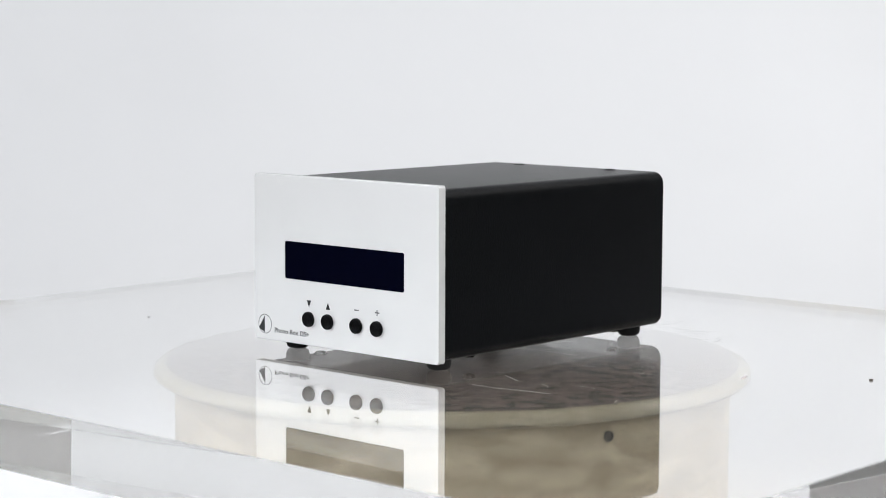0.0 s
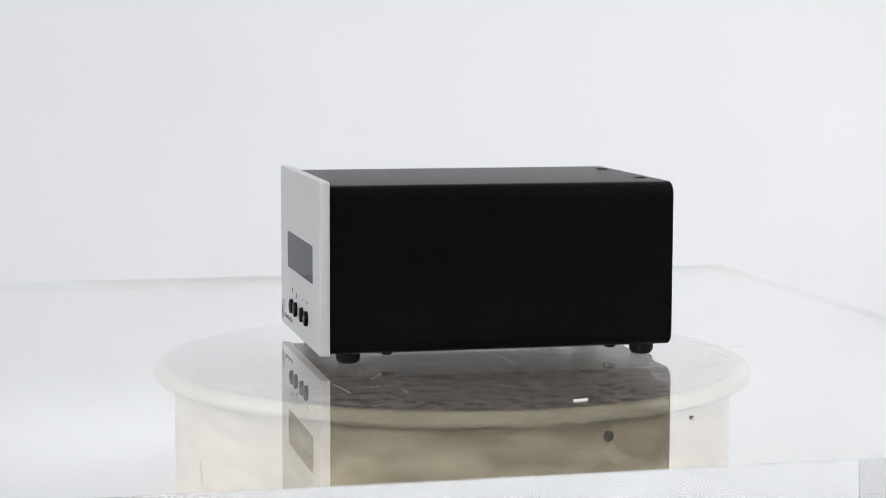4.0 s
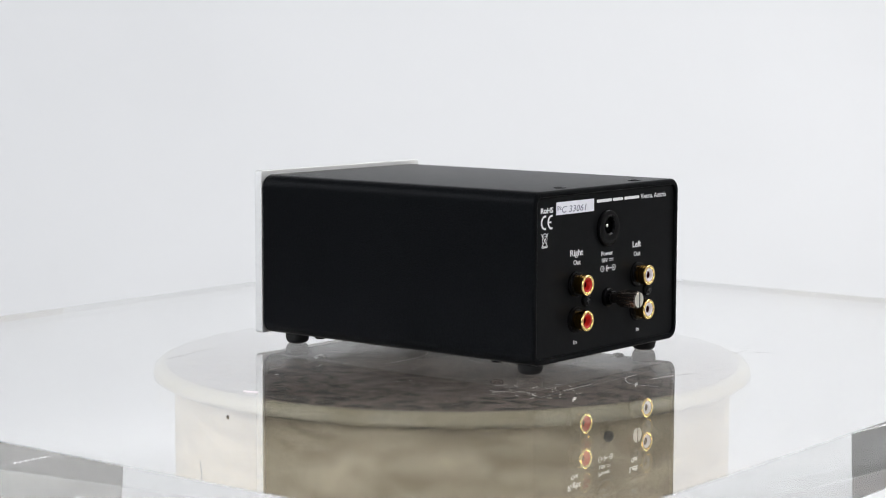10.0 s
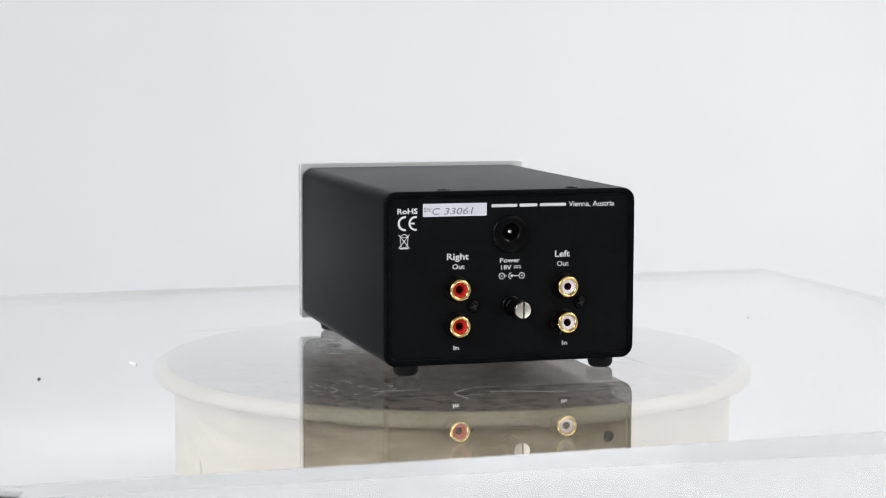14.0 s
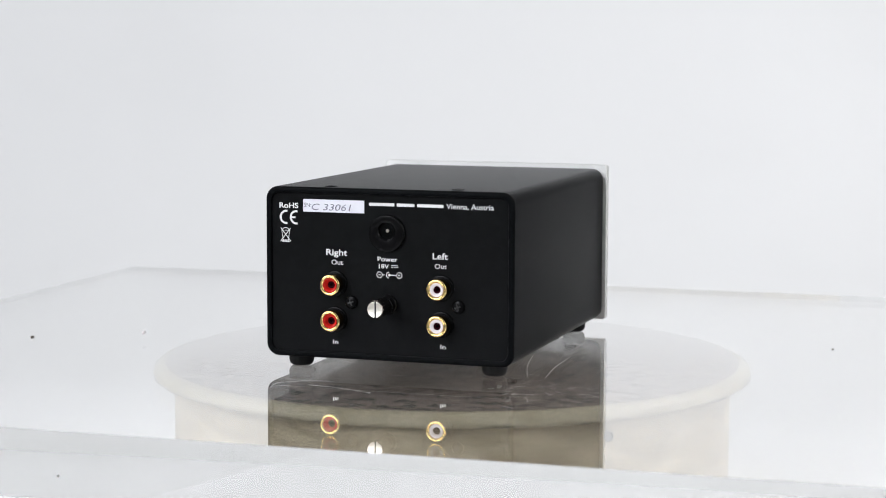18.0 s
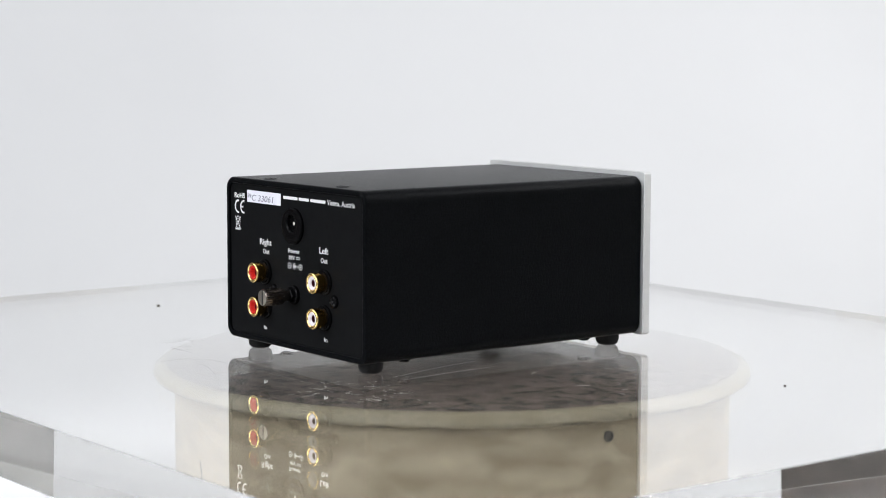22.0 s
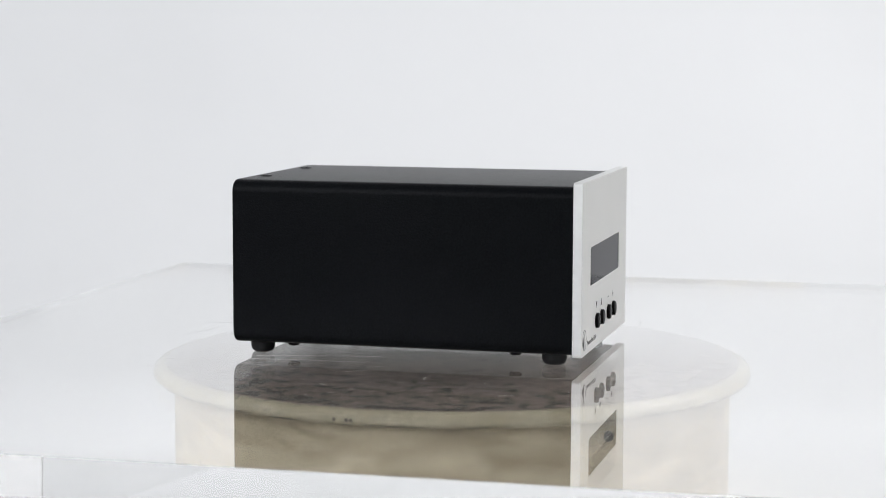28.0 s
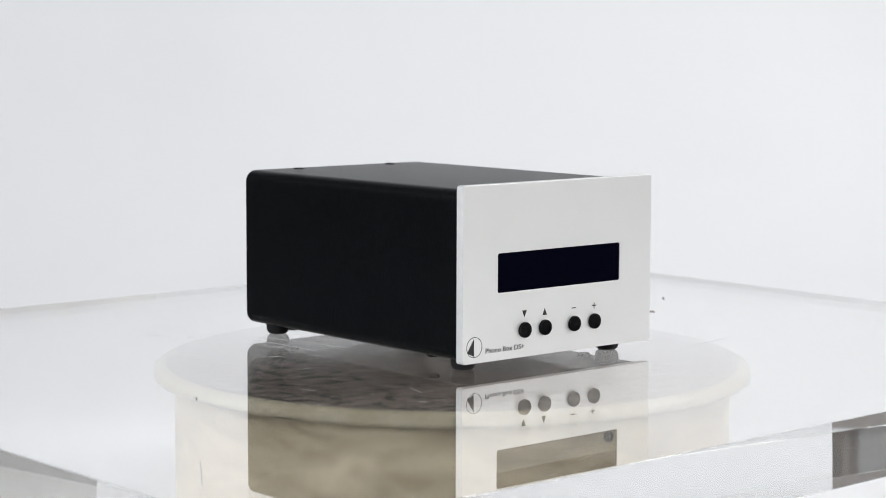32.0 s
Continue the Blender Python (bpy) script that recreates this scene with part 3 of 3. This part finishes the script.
def ground_knob(panel):
    b = on_back()
    u, v = -0.0004, 0.0267
    bm = bmesh.new()
    lathe(bm, u, v, [(0.0020, 0.0), (0.0020, 0.0062), (0.0016, 0.0063)], 24, b)
    stud = part("ground_knob", bm, M_NICKEL_SHADED, panel, "knurled nickel grounding knob with a slotted end")
    bm = bmesh.new()
    slab(bm, circle(u, v, 0.0029, 6), 0.0016, 0.0032, 0.0003, m=b)
    part("nut", bm, M_BLACK, stud)
    bm = bmesh.new()
    lathe(bm, u, v, [(0.0038, 0.0), (0.0038, 0.0012), (0.0034, 0.0016), (0.002, 0.0016)], 32, b)
    part("washer", bm, M_BLACK, stud, "black insulating washer")
    bm = bmesh.new()
    n = 72
    rag = lambda s: [(u + (0.0034 - (0.00022 if i % 4 > 1 else 0)) * s * math.cos(2 * math.pi * i / n), v + (0.0034 - (0.00022 if i % 4 > 1 else 0)) * s * math.sin(2 * math.pi * i / n)) for i in range(n)]
    rings = [lift(circle(u, v, 0.0022, n), 0.0061), lift(circle(u, v, 0.0031, n), 0.0063), lift(rag(1), 0.0068), lift(rag(1), 0.0146), lift(circle(u, v, 0.0032, n), 0.0150), lift(circle(u, v, 0.0030, n), 0.0152)]
    loft(bm, rings, ends=True, m=b)
    part("grip", bm, M_NICKEL_SHADED, stud, angle=20)
    bm = bmesh.new()
    lathe(bm, u, v, [(0.0030, 0.0150), (0.0030, 0.01522), (0.0028, 0.01526), (0.001, 0.01530)], 36, b)
    part("end_face", bm, M_TURNED, stud, "bright turned end face")
    bm = bmesh.new()
    stroke(bm, [(u + 0.0002, v - 0.0030), (u + 0.0002, v + 0.0030)], 0.0006, 0.0151, 0.01534, b)
    part("slot", bm, M_INK, stud)


def arc(cu, cv, r, a0, a1, n=16):
    return [(cu + r * math.cos(radians(a0 + (a1 - a0) * i / n)), cv + r * math.sin(radians(a0 + (a1 - a0) * i / n))) for i in range(n + 1)]


def prints(panel):
    b = on_back()
    say = lambda body, u0, u1, base, cap, bold=0.008: lettering("rear_print", body, u0, u1, base, cap, M_PRINT, panel, b, 0.00002, bold)
    say("RoHS", -0.0453, -0.0374, 0.0627, 0.0021, 0.026)
    say("Right", -0.0259, -0.0172, 0.0449, 0.0025, 0.016)
    say("Out", -0.0237, -0.0189, 0.0413, 0.0020, 0.008)
    say("Power", -0.0048, 0.0033, 0.0433, 0.0018, 0.014)
    say("18V", -0.0043, -0.0002, 0.0406, 0.0017, 0.012)
    say("Left", 0.0174, 0.0235, 0.0449, 0.0025, 0.016)
    say("Out", 0.0183, 0.0230, 0.0413, 0.0020, 0.008)
    say("In", -0.0232, -0.0210, 0.0104, 0.0017, 0.012)
    say("In", 0.0206, 0.0228, 0.0106, 0.0017, 0.012)
    say("Vienna, Austria", 0.0228, 0.0415, 0.0642, 0.0021)
    w0, w1 = 0.00002, 0.00008
    # the maker's words as plain bars
    for u0, u1 in ((-0.0083, 0.0020), (0.0029, 0.0101), (0.0111, 0.0217)):
        bm = bmesh.new()
        slab(bm, rounded((u0 + u1) / 2, 0.0651, u1 - u0, 0.0012, 0.0003), w0, w1, m=b)
        part("print_bar", bm, M_PRINT, panel, "plain white printed bar")
    # conformity mark
    bm = bmesh.new()
    stroke(bm, arc(-0.0424, 0.0591, 0.0024, 80, 280), 0.0008, w0, w1, b)
    stroke(bm, arc(-0.0382, 0.0591, 0.0024, 80, 280), 0.0008, w0, w1, b)
    stroke(bm, [(-0.0404, 0.0591), (-0.0386, 0.0591)], 0.0007, w0, w1 + 0.00001, b)
    part("conformity_mark", bm, M_PRINT, panel)
    # crossed-out bin
    bm = bmesh.new()
    cu, cv = -0.0427, 0.0523
    stroke(bm, [(cu - 0.0016, cv + 0.0016), (cu - 0.0011, cv - 0.0021), (cu + 0.0011, cv - 0.0021), (cu + 0.0016, cv + 0.0016)], 0.00028, w0, w1, b, closed=True)
    stroke(bm, arc(cu, cv + 0.0012, 0.0015, 20, 160, 8), 0.0003, w0, w1 + 0.00001, b)
    stroke(bm, [(cu - 0.0021, cv - 0.0026), (cu + 0.0021, cv + 0.0026)], 0.00028, w0, w1 + 0.00002, b)
    stroke(bm, [(cu - 0.0021, cv + 0.0026), (cu + 0.0021, cv - 0.0026)], 0.00028, w0, w1 + 0.00003, b)
    stroke(bm, [(cu - 0.0016, cv - 0.0026), (cu + 0.0016, cv - 0.0026)], 0.0005, w0, w1 + 0.00004, b)
    part("disposal_mark", bm, M_PRINT, panel)
    # direct-current sign and polarity sign
    bm = bmesh.new()
    stroke(bm, [(0.0008, 0.0418), (0.0036, 0.0418)], 0.00028, w0, w1, b)
    for k in range(3):
        stroke(bm, [(0.0008 + k * 0.00105, 0.0411), (0.0015 + k * 0.00105, 0.0411)], 0.00028, w0, w1, b)
    part("current_mark", bm, M_PRINT, panel)
    bm = bmesh.new()
    z = 0.0381
    for u in (-0.0040, 0.0040):
        stroke(bm, circle(u, z, 0.0011, 24), 0.00028, w0, w1, b, closed=True)
        stroke(bm, [(u - 0.0004, z), (u + 0.0004, z)], 0.0003, w0, w1, b)
    stroke(bm, [(0.0040, z + 0.0003), (0.0040, z - 0.0003)], 0.00022, w0, w1 + 0.00001, b)
    stroke(bm, arc(0.0, z, 0.0012, 100, 260), 0.0003, w0, w1, b)
    slab(bm, circle(0.0, z, 0.00055, 16), w0, w1, m=b)
    stroke(bm, [(0.0, z), (0.0029, z)], 0.0003, w0, w1 + 0.00001, b)
    stroke(bm, [(-0.0029, z), (-0.0020, z)], 0.0003, w0, w1, b)
    part("polarity_mark", bm, M_PRINT, panel)
    # sticker with handwriting
    bm = bmesh.new()
    slab(bm, rounded(-0.0228, 0.0639, 0.0252, 0.0049, 0.0002), 0.00002, 0.00012, m=b)
    st = part("sticker", bm, M_STICKER, panel, "white paper sticker with pen writing")
    lettering("sticker_print", "SN:", -0.0349, -0.0321, 0.0633, 0.0017, M_PEN, st, b, 0.00013)
    lettering("pen_writing", "C 33061", -0.0318, -0.0155, 0.0622, 0.0026, M_PEN, st, b, 0.00013, 0.0, 0.2)


def phono_preamplifier():
    t = new("phono_preamplifier")
    t.location = (0, 0, 0)
    front_panel(t)
    case(t)
    rear_panel(t)
    return tagged(t, "black metal phono preamplifier with silver front panel on a clear plate", "preamplifier")


box = phono_preamplifier()


def motions():
    angles = [(float(s), TURN_0 + RATE * s) for s in range(33)]
    walk(box, [(s, pose(0, 0, 0.00006, 0, 0, a)) for s, a in angles])
    walk(plate, [(s, pose(0, 0, -PLATE_T, 0, 0, a)) for s, a in angles])
    walk(platter, [(s, pose(0, 0, PLATTER_TOP - TABLE, 0, 0, a)) for s, a in angles])


motions()
